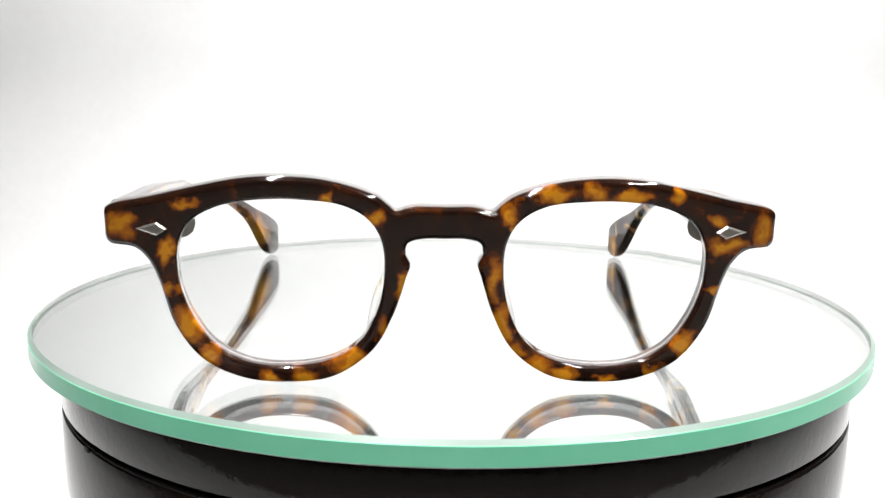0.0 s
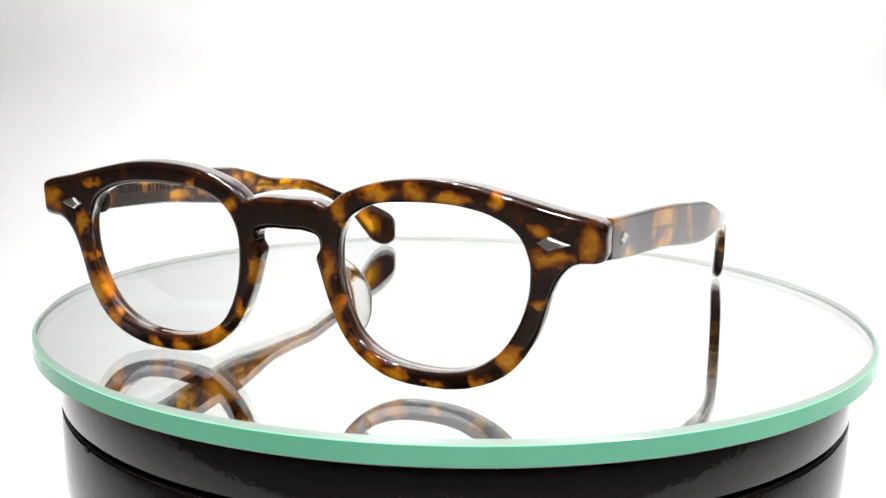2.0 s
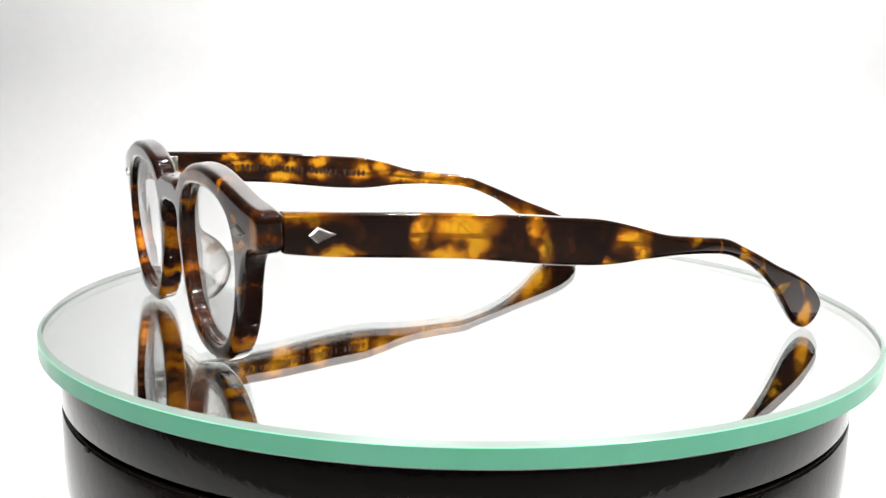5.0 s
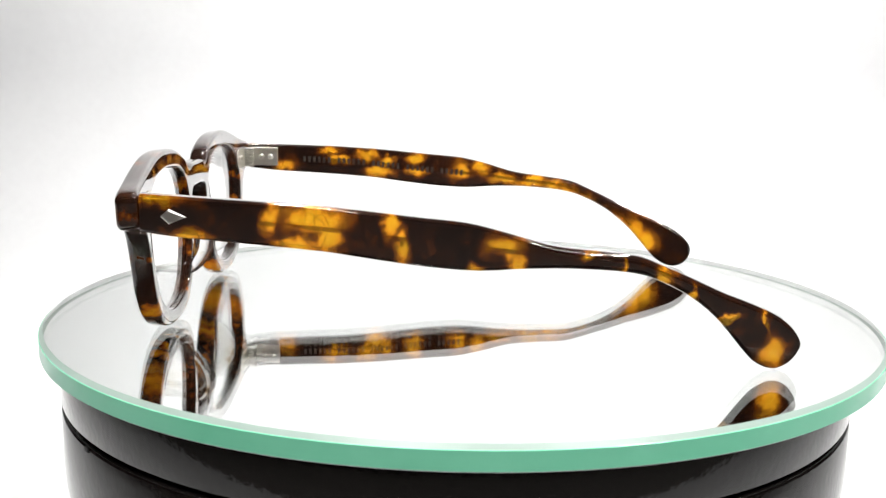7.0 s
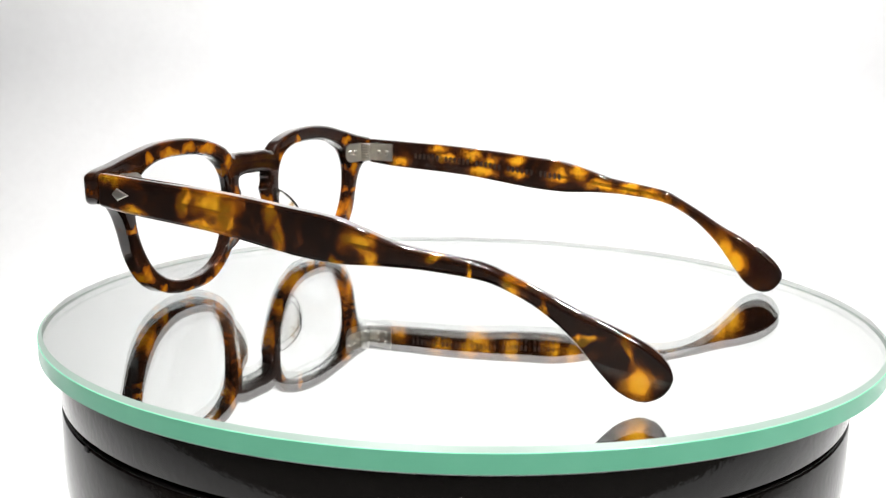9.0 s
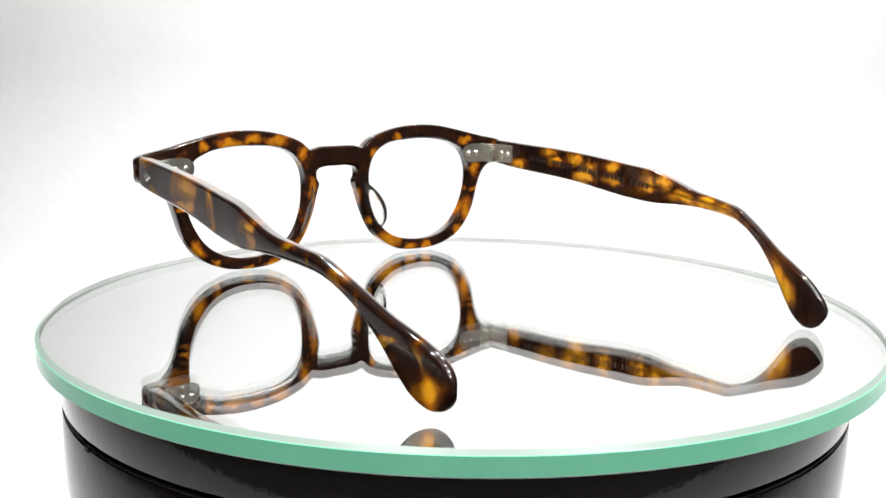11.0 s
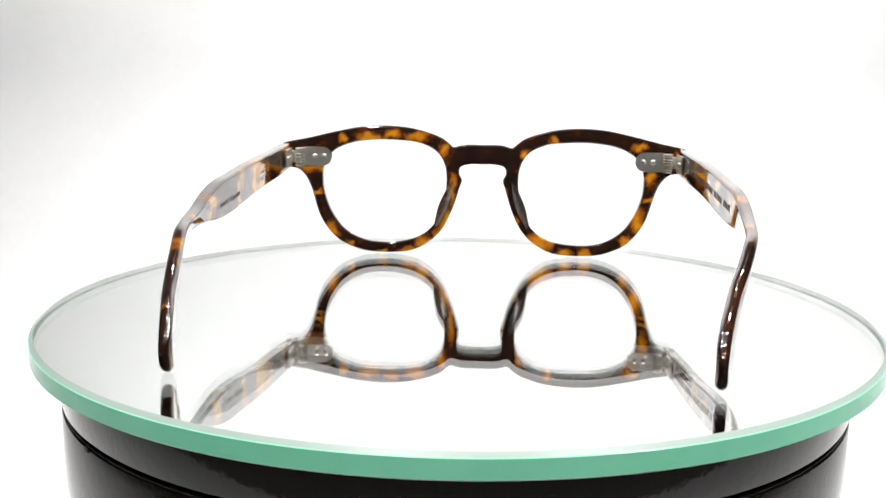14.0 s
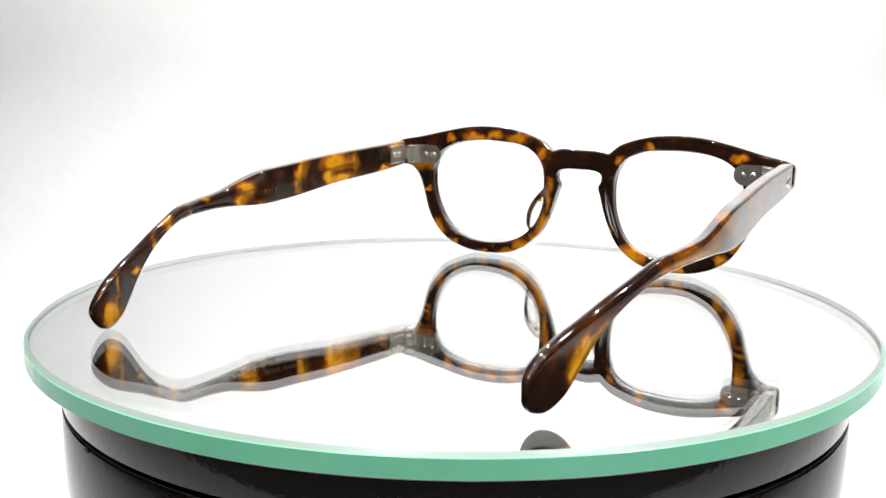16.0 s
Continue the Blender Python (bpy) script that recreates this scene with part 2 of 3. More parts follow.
def led_bar(x, y, z, count, width, tilt):
    bar = tagged(new("led_bar"), "aluminium bar with a row of white LED lamps", "light bar", "light bars")
    bar.matrix_basis = pose(x, y, z, tilt)
    part("housing", box(bmesh.new(), -width / 2 - 0.06, width / 2 + 0.06, -0.020, 0.020, 0.004, 0.022, 0.004), bar_grey, bar)
    for side in (-1, 1):
        part("hanger", box(bmesh.new(), side * width * 0.4 - 0.004, side * width * 0.4 + 0.004, -0.004, 0.004, 0.018, (1.905 - z) / math.cos(radians(tilt)), 0.001), bar_grey, bar)
    lamp = None
    for k in range(count):
        if lamp is None:
            bm = bmesh.new()
            lathe(bm, [(0, -0.004), (LED_R * 0.5, -0.003), (LED_R * 0.85, -0.0005), (LED_R, 0.0038)], 28)
            piece = lamp = part("lamp", bm, led_light, bar, "glowing white LED lamp")
        else:
            piece = new("lamp", lamp.data)
            piece.parent = bar
            tagged(piece, "glowing white LED lamp")
        piece.location = (-width / 2 + width * k / (count - 1), 0, 0)


def room():
    bm = box(bmesh.new(), -1.2, 1.2, -1.1, 0.9, -0.04, -0.001, 0.003)
    tagged(part("tabletop", bm, table_wood), "plain grey tabletop under the photo box", "table", kind="structure")
    tagged(part("floor", box(bmesh.new(), -2.5, 2.5, -2.6, 2.0, -0.80, -0.75), room_paint), "dark room floor", "floor", kind="structure")
    tagged(part("wall_north", box(bmesh.new(), -2.5, 2.5, 2.0, 2.1, -0.8, 1.9), room_paint), "dim grey room wall", "wall", kind="structure")
    tagged(part("wall_south", box(bmesh.new(), -2.5, 2.5, -2.7, -2.6, -0.8, 1.9), room_paint), "dim grey room wall", "wall", kind="structure")
    tagged(part("wall_west", box(bmesh.new(), -2.6, -2.5, -2.7, 2.1, -0.8, 1.9), room_paint), "dim grey room wall", "wall", kind="structure")
    tagged(part("wall_east", box(bmesh.new(), 2.5, 2.6, -2.7, 2.1, -0.8, 1.9), room_paint), "dim grey room wall", "wall", kind="structure")
    tagged(part("ceiling_room", box(bmesh.new(), -2.6, 2.6, -2.7, 2.1, 1.9, 2.0), room_paint), "dim room ceiling", "ceiling", kind="structure")


# ---- turntable and mirror ----
def turntable():
    thing = tagged(new("turntable"), "glossy black round motorised display turntable", "turntable")
    thing.matrix_basis = pose(0.0004, 0, 0.002)
    r, top = 0.1079, TOP - 0.0057 - 0.002
    seam = TOP - 0.0190 - 0.002
    body = [(0, 0.0), (r - 0.008, 0.0), (r - 0.0065, 0.0015), (r - 0.006, 0.030), (r - 0.005, 0.038), (r - 0.0034, 0.0445), (r - 0.0016, 0.0515),
            (r - 0.0004, 0.0585), (r, 0.065), (r, seam - 0.0012), (r - 0.0002, seam - 0.0008), (r - 0.0008, seam - 0.0005), (0, seam - 0.0005)]
    sharpen(part("base", lathe(bmesh.new(), body, 160), black_gloss, thing), 50)
    ring = [(0, seam - 0.0004), (r - 0.0022, seam - 0.0004), (r - 0.0022, seam + 0.0004), (0, seam + 0.0004)]
    sharpen(part("seam", lathe(bmesh.new(), ring, 160), black_groove, thing, "dark matt gap between base and platter"), 40)
    # Small dark raised block on the base, just below the seam.
    bm = box(bmesh.new(), -0.0003, 0.0003, -0.0011, 0.0011, -0.0007, 0.0007, 0.0002)
    bmesh.ops.transform(bm, matrix=pose(0, 0, 0.0779, 0, 0, -141.45) @ Matrix.Translation((r, 0, 0)), verts=bm.verts)
    part("mark", bm, black_groove, thing, "small dark mark on the base", smooth=False)
    plate = [(0, seam + 0.0005), (r - 0.0008, seam + 0.0005), (r - 0.0002, seam + 0.0008), (r, seam + 0.0012), (r, top - 0.0014), (r - 0.0004, top - 0.0004),
             (r - 0.0014, top), (0, top)]
    platter = sharpen(part("platter", lathe(bmesh.new(), plate, 160), black_gloss, thing, "black rotating platter"), 50)
    return platter


def mirror_disc():
    """A thick round mirror, a little off the axis, silvered below, with a ground green rim."""
    thing = tagged(new("mirror_disc"), "thick round mirror with a green ground edge on the turntable", "mirror")
    r, h, c, centre = 0.11443, 0.0056, 0.0010, (-0.00107, 0.00215)
    prof = [(0, 0), (r - c, 0), (r, -c), (r, -h + 0.0004), (r - 0.0004, -h), (0, -h)]
    bm = lathe(bmesh.new(), prof, 256, centre, [0, 2, 1, 1, 3])
    sharpen(part("plate", bm, [mirror_glass(), pale_backlit_wall(), chamfer_edge(), mirror_back()], thing), 30)
    # Added shell: green rim from outside, while the pale painted wall shows from inside.
    w = 0.00018
    band = [(r + 0.00002, -h + 0.0004), (r + w, -h + 0.0004), (r + w, -c - 0.0001), (r + 0.00002, -c), (r + 0.00002, -h + 0.0004)]
    sharpen(part("edge_band", lathe(bmesh.new(), band, 256, centre), ground_edge(), thing, "sea-green ground glass edge"), 30)
    back = [(0, -h - 0.00002), (r - 0.003, -h - 0.00002), (r - 0.003, -h - 0.00009), (0, -h - 0.00009)]
    sharpen(part("backing", lathe(bmesh.new(), back, 128, centre), black_groove, thing, "dark protective backing paint"), 30)
    return thing


# ---- the spectacles ----
TH = 5.4   # thickness of the front, mm
PANTO = 0.1  # the front leans: its back edges stand a little higher


def face_depth(x, z):
    """How far forward (negative) the front's outer face stands at x, z."""
    return -2.7 + 2.5 * (abs(x) / 71.0) ** 4 + (22 - z) * 0.045


HALF_OUTER = [(0, 38.8), (6.4, 38.8), (8.2, 38.4), (10.2, 37.9), (12, 39.3), (14.5, 41.1), (23.5, 44.0), (33, 45.0), (42, 44.6), (51, 42.9),
              (61.5, 40.4), (69.8, 38.6), (71.1, 37.6), (71.2, 34.5), (71.0, 31.2), (70.0, 30.2), (65, 29.4), (62.2, 26.8), (60.2, 22.5),
              (57, 12.6), (51.3, 5.1), (43, 1.1), (34, 0.1), (23.5, 1.4), (15.1, 7.2), (10.6, 15.2), (7.9, 23.5), (7.1, 26.3), (8.1, 28.6),
              (7.6, 30.8), (4.2, 31.8), (0, 31.8)]
LENS = [(12.67, 24.6), (13.25, 31.3), (16.05, 35.9), (21.45, 38.9), (30.14, 40.0), (39.91, 39.9), (47.79, 38.3), (53.31, 35.0), (55.77, 30.0), (56.06, 26.0), 
        (55.47, 21.18), (53.11, 14.87), (48.77, 8.9), (41.88, 5.0), (33.03, 4.0), (23.38, 5.7), (17.59, 9.7), (13.93, 16.94)]


def outline():
    half = spline(HALF_OUTER, 7, closed=False)
    loop = half + [Vector((-p.x, p.y)) for p in half[-2:0:-1]]
    return loop if area(loop) > 0 else loop[::-1]


def lens_loop(side):
    loop = [Vector((side * p.x, p.y)) for p in spline(LENS, 7)]
    return loop if area(loop) > 0 else loop[::-1]


def wall_rings(bm, loop, steps):
    """Rings of a loop at (inset, depth) steps, joined by quads; returns the first and the last ring's edges."""
    rings = []
    for d, depth in steps:
        rings.append([bm.verts.new((p.x * MM, (face_depth(p.x, p.y) + depth) * MM, (p.y + depth * PANTO) * MM)) for p in inset(loop, d)])
    n = len(loop)
    for a, b in zip(rings, rings[1:]):
        for i in range(n):
            bm.faces.new((a[i], a[(i + 1) % n], b[(i + 1) % n], b[i]))
    ends = []
    for r in (rings[0], rings[-1]):
        ends.append([bm.edges.get((r[i], r[(i + 1) % n])) for i in range(n)])
    return ends


def spectacle_front(parent):
    bm = bmesh.new()
    steps_out = [(1.65, 0), (1.2, 0.06), (0.75, 0.24), (0.36, 0.58), (0.1, 1.05), (0, 1.65), (0, TH - 1.3), (0.09, TH - 0.75), (0.32, TH - 0.34), (0.7, TH - 0.09), (1.2, TH)]
    steps_in = [(-1.1, 0), (-0.75, 0.06), (-0.42, 0.22), (-0.16, 0.5), (-0.03, 0.82), (0, 1.2), (0, TH - 0.8), (-0.06, TH - 0.45), (-0.22, TH - 0.18), (-0.45, TH - 0.05), (-0.75, TH)]
    front, back = [], []
    for loop, steps in ((outline(), steps_out), (lens_loop(1), steps_in), (lens_loop(-1), steps_in)):
        a, b = wall_rings(bm, loop, steps)
        front += a
        back += b
    bmesh.ops.triangle_fill(bm, use_beauty=True, use_dissolve=False, edges=front)
    bmesh.ops.triangle_fill(bm, use_beauty=True, use_dissolve=False, edges=back)
    ob = part("front", bm, acetate_front, parent, "tortoiseshell acetate front with a keyhole bridge")
    mod = ob.modifiers.new("normals", "WEIGHTED_NORMAL")
    mod.keep_sharp = True
    return ob


def lens(parent, side):
    bm = bmesh.new()
    loop = lens_loop(side)
    cx, cz = side * 34.0, 21.7
    layers = []
    for depth in (0.0, 1.6):
        rings = []
        for k in range(7):
            s = 1.012 * (1 - k / 7)
            ring = []
            for p in loop[::2]:
                x, z = cx + (p.x - cx) * s, cz + (p.y - cz) * s
                bulge = -1.5 * (1 - s * s)
                ring.append(bm.verts.new((x * MM, (face_depth(cx, z) + 2.2 + bulge + depth) * MM, z * MM)))
            rings.append(ring)
        mid = bm.verts.new((cx * MM, (face_depth(cx, cz) + 2.2 - 1.5 + depth) * MM, cz * MM))
        n = len(rings[0])
        for a, b in zip(rings, rings[1:]):
            for i in range(n):
                bm.faces.new((a[i], a[(i + 1) % n], b[(i + 1) % n], b[i]))
        for i in range(n):
            bm.faces.new((rings[-1][i], rings[-1][(i + 1) % n], mid))
        layers.append(rings[0])
    n = len(layers[0])
    for i in range(n):
        bm.faces.new((layers[0][i], layers[0][(i + 1) % n], layers[1][(i + 1) % n], layers[1][i]))
    ob = sharpen(part("lens", bm, lens_glass, parent, "clear demonstration lens"), 40)
    ob.visible_shadow = False
    return ob


def nose_pad(parent, side):
    """A clear half-leaf pad that stands back from the rim beside the nose."""
    bm = bmesh.new()
    rows, cols = 15, 10
    grid = []
    for i in range(rows):
        t = i / (rows - 1)
        z = 9.0 + 18.0 * t
        swell = math.sin(math.pi * min(0.995, max(0.005, t))) ** 0.6
        deep = 7.2 * swell
        base_x = np.interp(z, [10, 15.5, 20, 24, 27], [15.0, 12.3, 10.9, 9.9, 9.5])
        ring = []
        for k in range(cols):
            a = 2 * math.pi * k / cols
            u, w = 0.5 - 0.5 * math.cos(a), math.sin(a)
            y = 1.4 + (deep + 0.6 * swell) * u
            x = base_x + 3.6 * u * swell + 1.3 * w * (1 - 0.5 * u) * swell
            ring.append(bm.verts.new((side * x * MM, y * MM, z * MM)))
        grid.append(ring)
    for p, q in zip(grid, grid[1:]):
        for k in range(cols):
            bm.faces.new((p[k], p[(k + 1) % cols], q[(k + 1) % cols], q[k]))
    bm.faces.new(grid[0])
    bm.faces.new(grid[-1])
    return part("nose_pad", bm, crystal, parent, "clear acetate nose pad with brown mottling")


def diamond(parent, at, long_axis, up, out, length, height, skew):
    """A faceted kite rivet: at in mm; its long axis, its upright and its outward directions."""
    bm = bmesh.new()
    a, u, o = Vector(long_axis), Vector(up), Vector(out)
    base = Vector(at)
    rim = [(-length * skew, 0), (0, height / 2), (length * (1 - skew), 0), (0, -height / 2)]

    def ring(scale, lift):
        return [bm.verts.new((base + a * (p * scale) + u * (q * scale) + o * lift) * MM) for p, q in rim]

    low, rise, topr = ring(1.0, -0.5), ring(1.0, 0.28), ring(0.72, 0.62)
    for p, q in ((low, rise), (rise, topr)):
        for k in range(4):
            bm.faces.new((p[k], p[(k + 1) % 4], q[(k + 1) % 4], q[k]))
    bm.faces.new(topr)
    bm.faces.new(low[::-1])
    return part("rivet", bm, silver, parent, "faceted silver diamond rivet", smooth=False)


T_TOP = [(4.6, 38.8), (20, 37.7), (34, 36.8), (51, 35.8), (68, 34.3), (78, 33.5), (86, 31.8), (96, 29.3), (109, 27.9), (116, 27.0), (122, 24.7),
         (129, 21.7), (136, 18.5), (143, 15.8), (149.5, 12.8), (153, 10.1), (154.8, 7.8), (155.5, 6.0)]
T_BOT = [(4.6, 30.2), (14, 29.0), (34, 27.5), (46, 26.6), (59, 25.0), (69, 23.9), (80, 23.3), (91, 23.9), (101, 24.0), (113, 23.3), (119, 22.0),
         (127.5, 18.0), (134.8, 12.3), (141.1, 5.2), (144.3, 2.0), (149, 0.1), (152.6, 1.2), (154.7, 3.6), (155.5, 5.8)]
T_OUT = {1: [(4.6, 71.0), (10, 71.4), (20, 71.9), (35, 73.0), (49, 74.1), (65, 75.4), (90, 77.3), (105, 77.0), (113, 76.2), (125, 74.4), (138, 72.2),
             (147, 70.1), (155.5, 68.0)],
         -1: [(4.6, 71.0), (20, 71.5), (50, 72.4), (65, 72.8), (82, 73.0), (95, 72.2), (105, 70.8), (113, 69.0), (125, 64.8), (134, 61.0), (147, 56.5),
              (155.5, 53.8)]}


def smooth_lookup(knots, y):
    """Cubic (Hermite) reading of a profile."""
    ks = knots
    i = max(0, min(len(ks) - 2, sum(1 for k in ks if k[0] <= y) - 1))

    def slope(j):
        lo, hi = max(0, j - 1), min(len(ks) - 1, j + 1)
        return (ks[hi][1] - ks[lo][1]) / (ks[hi][0] - ks[lo][0])

    h = ks[i + 1][0] - ks[i][0]
    t = (y - ks[i][0]) / h
    a, b, m0, m1 = ks[i][1], ks[i + 1][1], slope(i) * h, slope(i + 1) * h
    return a * (2 * t ** 3 - 3 * t * t + 1) + m0 * (t ** 3 - 2 * t * t + t) + b * (3 * t * t - 2 * t ** 3) + m1 * (t ** 3 - t * t)


def edge_heights(side, y):
    """Upper and lower edge of a temple; the two are not set quite alike."""
    rise = {1: 0.5, -1: 1.1}[side] * min(1.0, max(0.0, (148 - y) / 60)) * min(1.0, y / 35)
    deep = 0.3 * min(1.0, max(0.0, (100 - y) / 30)) * min(1.0, y / 35)
    return smooth_lookup(T_TOP, y) + rise + deep, smooth_lookup(T_BOT, y) + rise - deep


def temple_thickness(y):
    return float(np.interp(y, [4, 30, 80, 110, 130, 145, 154.3], [4.0, 3.9, 3.8, 3.5, 3.4, 3.3, 3.0]))


def temple(parent, side, material):
    bm = bmesh.new()
    ys = [4.6, 4.75, 5.2] + [6 + 1.6 * k for k in range(92)] + [152.4, 153.3, 154.1, 154.7, 155.1, 155.35]
    ys = [y for y in ys if y <= 155.36]
    ys.sort()
    n, rings = 24, []
    for j, y in enumerate(ys):
        top, bot = edge_heights(side, y)
        along = y * (1.014 if side < 0 else 1.0)
        xo, th = smooth_lookup(T_OUT[side], y), temple_thickness(y)
        if y > 151:
            th *= max(0.25, math.sqrt(max(0.0, 1 - ((y - 151) / 4.5) ** 2)))
        shrink = (0.25, 0.08, 0.0)[j] if j < 3 else 0.0
        hz, hx = (top - bot) / 2 - shrink, th / 2 - shrink
        rad = min(1.0 + 0.9 * max(0.0, min(1.0, (y - 85) / 30)), hx * 0.96, hz * 0.96)
        ring = []
        for k in range(n):
            a = 2 * math.pi * (k + 0.5) / n
            ca, sa = math.cos(a), math.sin(a)
            x = math.copysign(hx - rad, ca) + rad * ca
            z = math.copysign(hz - rad, sa) + rad * sa
            ring.append(bm.verts.new((side * (xo - th / 2 + x) * MM, along * MM, ((top + bot) / 2 + z) * MM)))
        rings.append(ring)
    for p, q in zip(rings, rings[1:]):
        for k in range(n):
            bm.faces.new((p[k], p[(k + 1) % n], q[(k + 1) % n], q[k]))
    bm.faces.new(rings[0])
    bm.faces.new(rings[-1][::-1])
    ob = part("temple", bm, material, parent, "tortoiseshell acetate temple with a paddle tip")
    mod = ob.modifiers.new("normals", "WEIGHTED_NORMAL")
    mod.keep_sharp = True
    # core wire inside the acetate
    bm = bmesh.new()
    rings = []
    for y in [16 + 3.2 * k for k in range(41)]:
        if y > 140:
            break
        z = sum(edge_heights(side, y)) / 2
        x = smooth_lookup(T_OUT[side], y) - temple_thickness(y) / 2
        rings.append([bm.verts.new((side * (x + 0.45 * math.cos(a)) * MM, y * MM, (z + 0.55 * math.sin(a)) * MM))
                      for a in (2 * math.pi * k / 8 for k in range(8))])
    for p, q in zip(rings, rings[1:]):
        for k in range(8):
            bm.faces.new((p[k], p[(k + 1) % 8], q[(k + 1) % 8], q[k]))
    bm.faces.new(rings[0])
    bm.faces.new(rings[-1][::-1])
    part("core_wire", bm, core, ob, "thin metal core wire inside the acetate")
    return ob


def hinge(parent, side):
    """Seven-barrel hinge: a plate on the front's back, a plate inside the temple, knuckles between, domed rivets."""
    back = face_depth(62, 34) + TH
    bm = bmesh.new()
    pts = [(52.7 + 3.3 - 3.3 * math.sin(a), 34.4 + 3.3 * math.cos(a)) for a in (math.pi * k / 10 for k in range(11))]
    shape = pts + [(62.6, 31.1), (62.6, 37.7)]
    lo = [bm.verts.new((side * x * MM, (back - 0.2) * MM, z * MM)) for x, z in shape]
    hi = [bm.verts.new((side * x * MM, (face_depth(x, z) + TH + 0.45) * MM, z * MM)) for x, z in shape]
    n = len(shape)
    for i in range(n):
        bm.faces.new((lo[i], lo[(i + 1) % n], hi[(i + 1) % n], hi[i]))
    bm.faces.new(hi)
    bm.faces.new(lo[::-1])
    plate = part("hinge_plate", bm, steel, parent, "nickel hinge plate", smooth=False)
    for x, z in ((55.6, 34.4), (58.8, 34.4)):
        bm = bmesh.new()
        bmesh.ops.create_uvsphere(bm, u_segments=12, v_segments=8, radius=0.95 * MM)
        bmesh.ops.scale(bm, vec=(1, 0.55, 1), verts=bm.verts)
        bmesh.ops.translate(bm, vec=(side * x * MM, (face_depth(x, z) + TH + 0.45) * MM, z * MM), verts=bm.verts)
        part("rivet_head", bm, silver, plate, "domed nickel rivet head")
    for k in range(7):
        z0 = 31.15 + k * 0.93
        bm = bmesh.new()
        lathe(bm, [(0, z0 * MM), (1.55 * MM, z0 * MM), (1.7 * MM, (z0 + 0.1) * MM), (1.7 * MM, (z0 + 0.66) * MM), (1.55 * MM, (z0 + 0.76) * MM), (0, (z0 + 0.76) * MM)], 14)
        bmesh.ops.translate(bm, vec=(side * 63.6 * MM, (face_depth(63.6, 34) + TH + 1.6) * MM, 0), verts=bm.verts)
        sharpen(part("knuckle", bm, steel, plate), 40)
    bm = box(bmesh.new(), *sorted((side * 63.6 * MM, side * 67.4 * MM)), (face_depth(64, 34) + TH + 0.1) * MM, (face_depth(64, 34) + TH + 1.1) * MM, 32.4 * MM, 36.4 * MM, 0.0002)
    part("hinge_tongue", bm, steel, parent, "nickel hinge tongue", smooth=False)
    bm = bmesh.new()
    x_in = 71.1 - 4.0
    box(bm, *sorted((side * (x_in - 0.55) * MM, side * (x_in + 0.1) * MM)), 5.0 * MM, 14.8 * MM, 31.2 * MM, 37.4 * MM, 0.0002)
    leaf = part("hinge_leaf", bm, steel, parent, "nickel hinge leaf on the temple", smooth=False)
    for y, z in ((9.2, 34.3), (12.4, 34.3)):
        bm = bmesh.new()
        bmesh.ops.create_uvsphere(bm, u_segments=12, v_segments=8, radius=0.95 * MM)
        bmesh.ops.scale(bm, vec=(0.55, 1, 1), verts=bm.verts)
        bmesh.ops.translate(bm, vec=(side * (x_in - 0.55) * MM, y * MM, z * MM), verts=bm.verts)
        part("rivet_head", bm, silver, leaf, "domed nickel rivet head")


def imprint(parent, side, y0, y1, count, z_of, tall, rows=1):
    """A line of unreadable print inside a temple, as plain small bars."""
    first = None
    for k in range(count):
        if count > 12 and k % 7 == 5:
            continue
        y = y0 + (y1 - y0) * k / (count - 1)
        wide = abs(y1 - y0) / count * 0.55
        x = smooth_lookup(T_OUT[side], y) - temple_thickness(y)
        if first is None:
            bm = bmesh.new()
            box(bm, -0.03 * MM, 0.03 * MM, -wide / 2 * MM, wide / 2 * MM, -tall / 2 * MM, tall / 2 * MM)
            ob = first = part("print_bar", bm, ink, parent, smooth=False)
        else:
            ob = new("print_bar", first.data)
            ob.parent = parent
        along = y * (1.014 if side < 0 else 1.0)
        ob.location = (side * (x - 0.02) * MM, along * MM, z_of(y) * MM)


def flourish(parent):
    """A thin looped pen stroke inside the temple."""
    bm = bmesh.new()
    path = [(45.0, 26.9), (46.2, 29.4), (47.0, 32.4), (45.6, 34.8), (43.8, 34.0), (44.4, 31.8), (46.8, 31.6), (45.0, 33.6), (42.2, 35.3), (41.4, 32.2),
            (40.6, 33.6), (39.8, 32.4), (38.6, 33.0), (37.0, 32.6)]
    pts = spline(path, 6, closed=False)
    rows = []
    for i, q in enumerate(pts):
        d = (pts[min(i + 1, len(pts) - 1)] - pts[max(i - 1, 0)]).normalized()
        n = Vector((-d.y, d.x)) * 0.06
        x = smooth_lookup(T_OUT[1], q.x) - temple_thickness(q.x) - 0.03
        rows.append([bm.verts.new((w * MM, (q.x + n.x * k) * MM, (q.y + n.y * k) * MM)) for w, k in ((x, -1), (x, 1), (x + 0.06, 1), (x + 0.06, -1))])
    for a, b in zip(rows, rows[1:]):
        for k in range(4):
            bm.faces.new((a[k], a[(k + 1) % 4], b[(k + 1) % 4], b[k]))
    bm.faces.new(rows[0])
    bm.faces.new(rows[-1][::-1])
    part("pen_stroke", bm, ink, parent, "thin grey looped pen stroke")


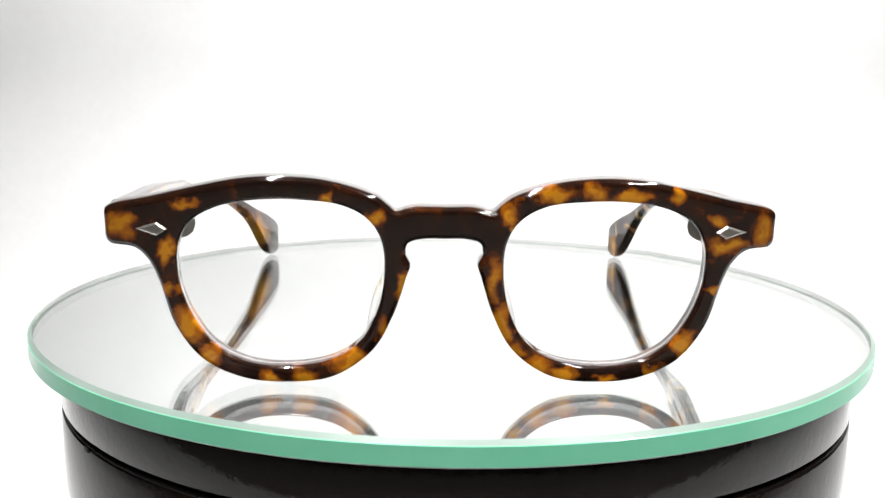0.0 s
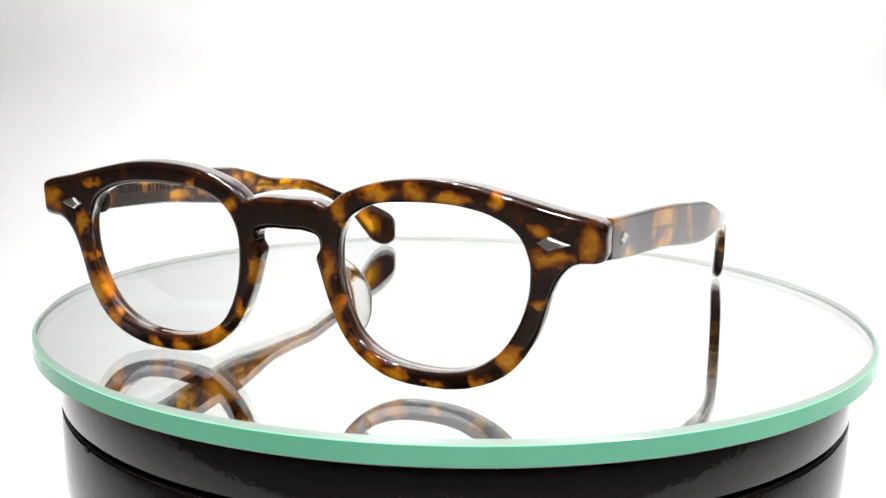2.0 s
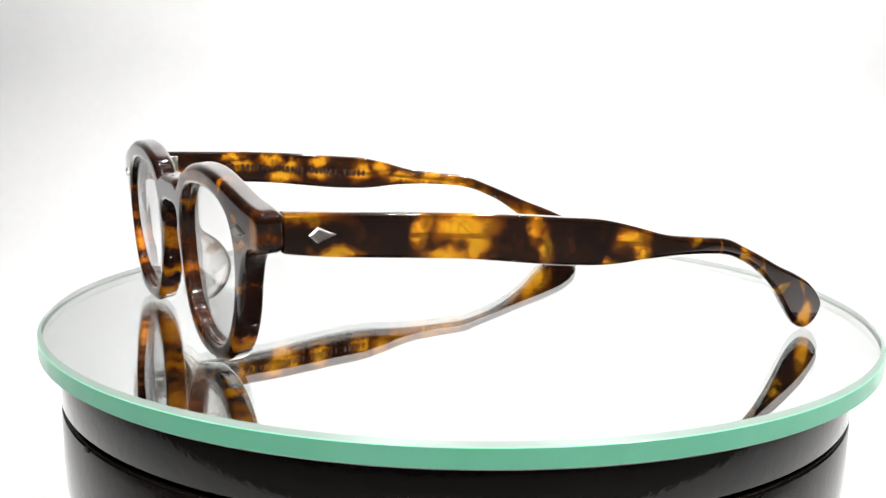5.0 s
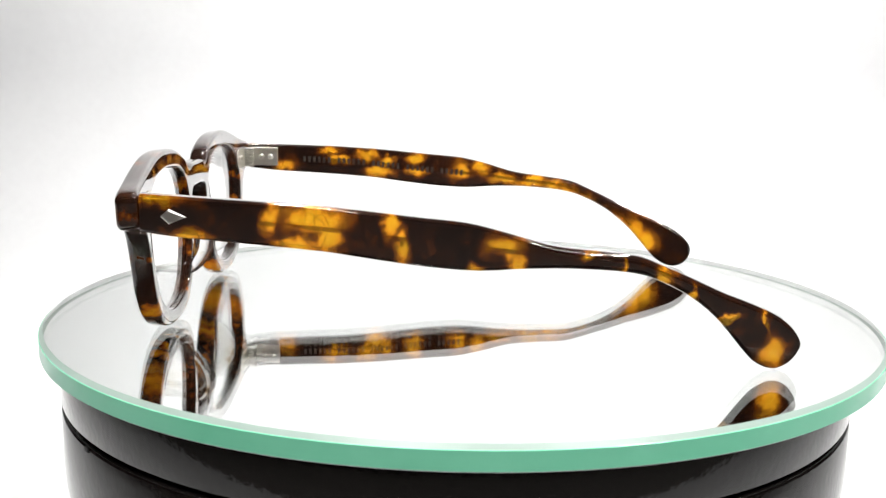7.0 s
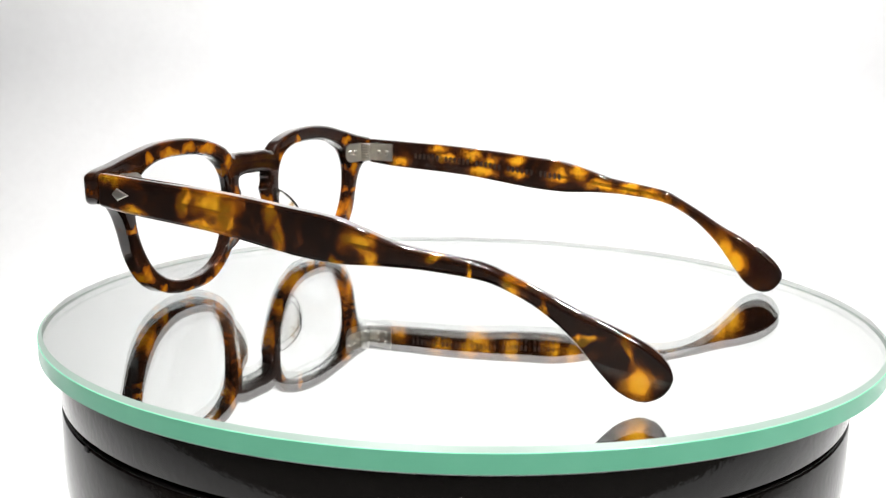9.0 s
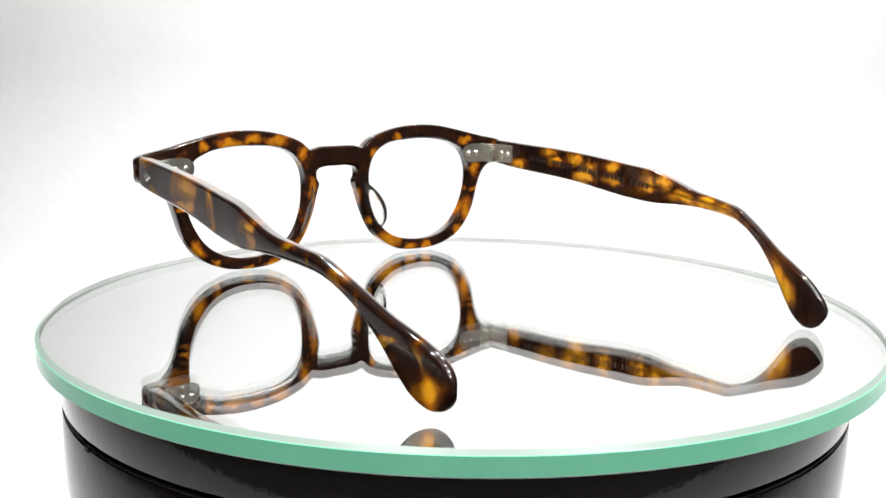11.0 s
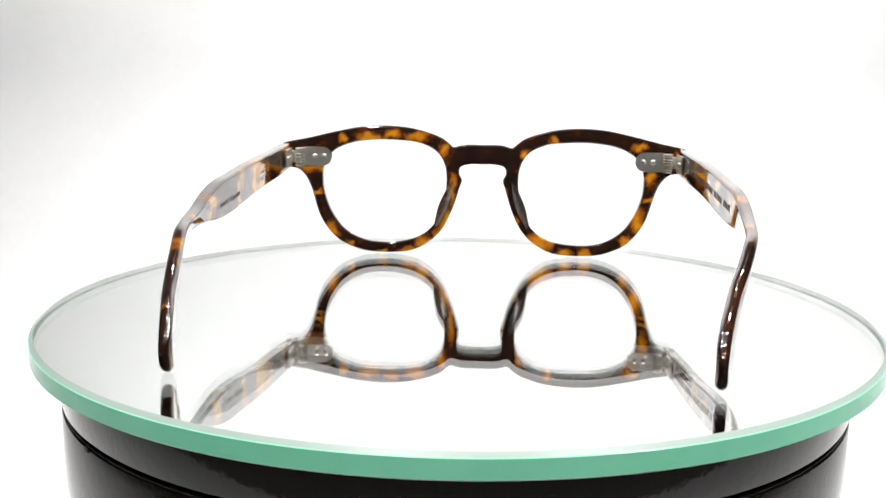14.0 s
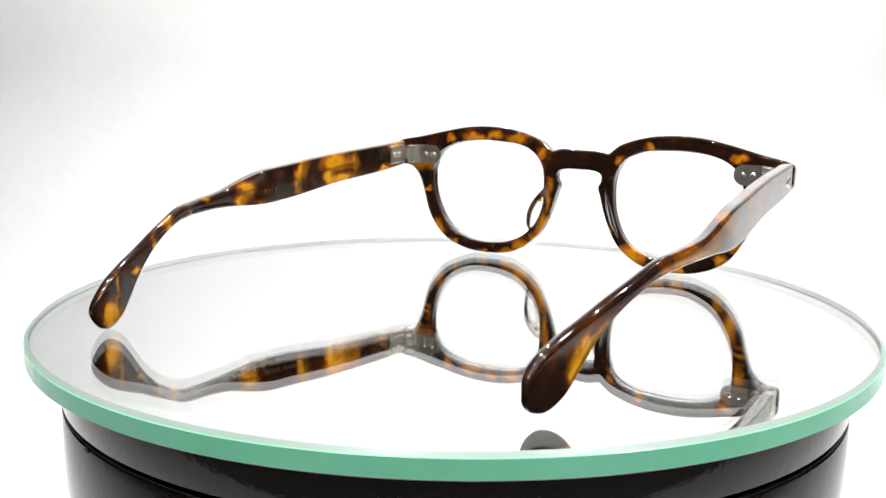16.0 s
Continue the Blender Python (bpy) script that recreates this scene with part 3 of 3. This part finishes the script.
def spectacles():
    thing = tagged(new("spectacles"), "tortoiseshell acetate spectacles standing open on the round mirror", "glasses")
    spectacle_front(thing)
    for side, mat in ((1, acetate_right), (-1, acetate_left)):
        lens(thing, side)
        nose_pad(thing, side)
        arm = temple(thing, side, mat)
        middle = lambda y: sum(edge_heights(side, y)) / 2
        if side < 0:
            imprint(arm, side, 78.0, 22.0, 34, middle, 1.9)
        else:
            flourish(arm)
            imprint(arm, side, 80.0, 62.0, 13, lambda y: middle(y) - 1.2, 1.3)
            imprint(arm, side, 22.0, 20.2, 2, lambda y: middle(y) + 0.6, 1.8)
        hinge(thing, side)
        z = 33.8
        slope = Vector((side * 1.0, 0.147, 0)).normalized()
        diamond(thing, (side * 59.9, face_depth(59.9, z), z), slope, (0, 0, 1), (side * 0.1, -0.99, 0), 6.7, 2.8, 0.33)
        diamond(thing, (side * 71.15, 11.4, 33.9), (0, 1, 0), (0, 0, 1), (side, 0, 0), 6.8, 3.5, 0.28)
    return thing


room()
photo_stage()
for bar_y in (-0.62, -0.40, -0.16, 0.08, 0.32):
    led_bar(0.11, bar_y, 0.86, 2, 0.52, 0)
platter = turntable()
disc = mirror_disc()
specs = spectacles()

LEAN = pose(0, 0, 0, -0.154, -0.021)                          # the mirror does not lie quite level
SPECS_ON_DISC = pose(-0.00234, -0.07650, 0.0, 0, 0, 3.235)     # where the spectacles stand on it
# seconds and degrees turned (clockwise from above)
TURN = [(0.0, 0.0), (4.0, 52.76), (8.0, 105.62), (12.0, 158.62), (16.0, 211.77)]


def motions():
    steps = [k * 0.5 for k in range(33)]
    turn = [(t, pose(0, 0, 0, 0, 0, -smooth_lookup(TURN, t))) for t in steps]
    lift = Matrix.Translation((0, 0, TOP))
    drop = Matrix.Translation((0, 0, TOP - 0.0077))
    walk(platter, [(t, drop @ m @ LEAN @ drop.inverted()) for t, m in turn])
    walk(disc, [(t, lift @ m @ LEAN) for t, m in turn])
    walk(specs, [(t, lift @ m @ LEAN @ SPECS_ON_DISC) for t, m in turn])


motions()
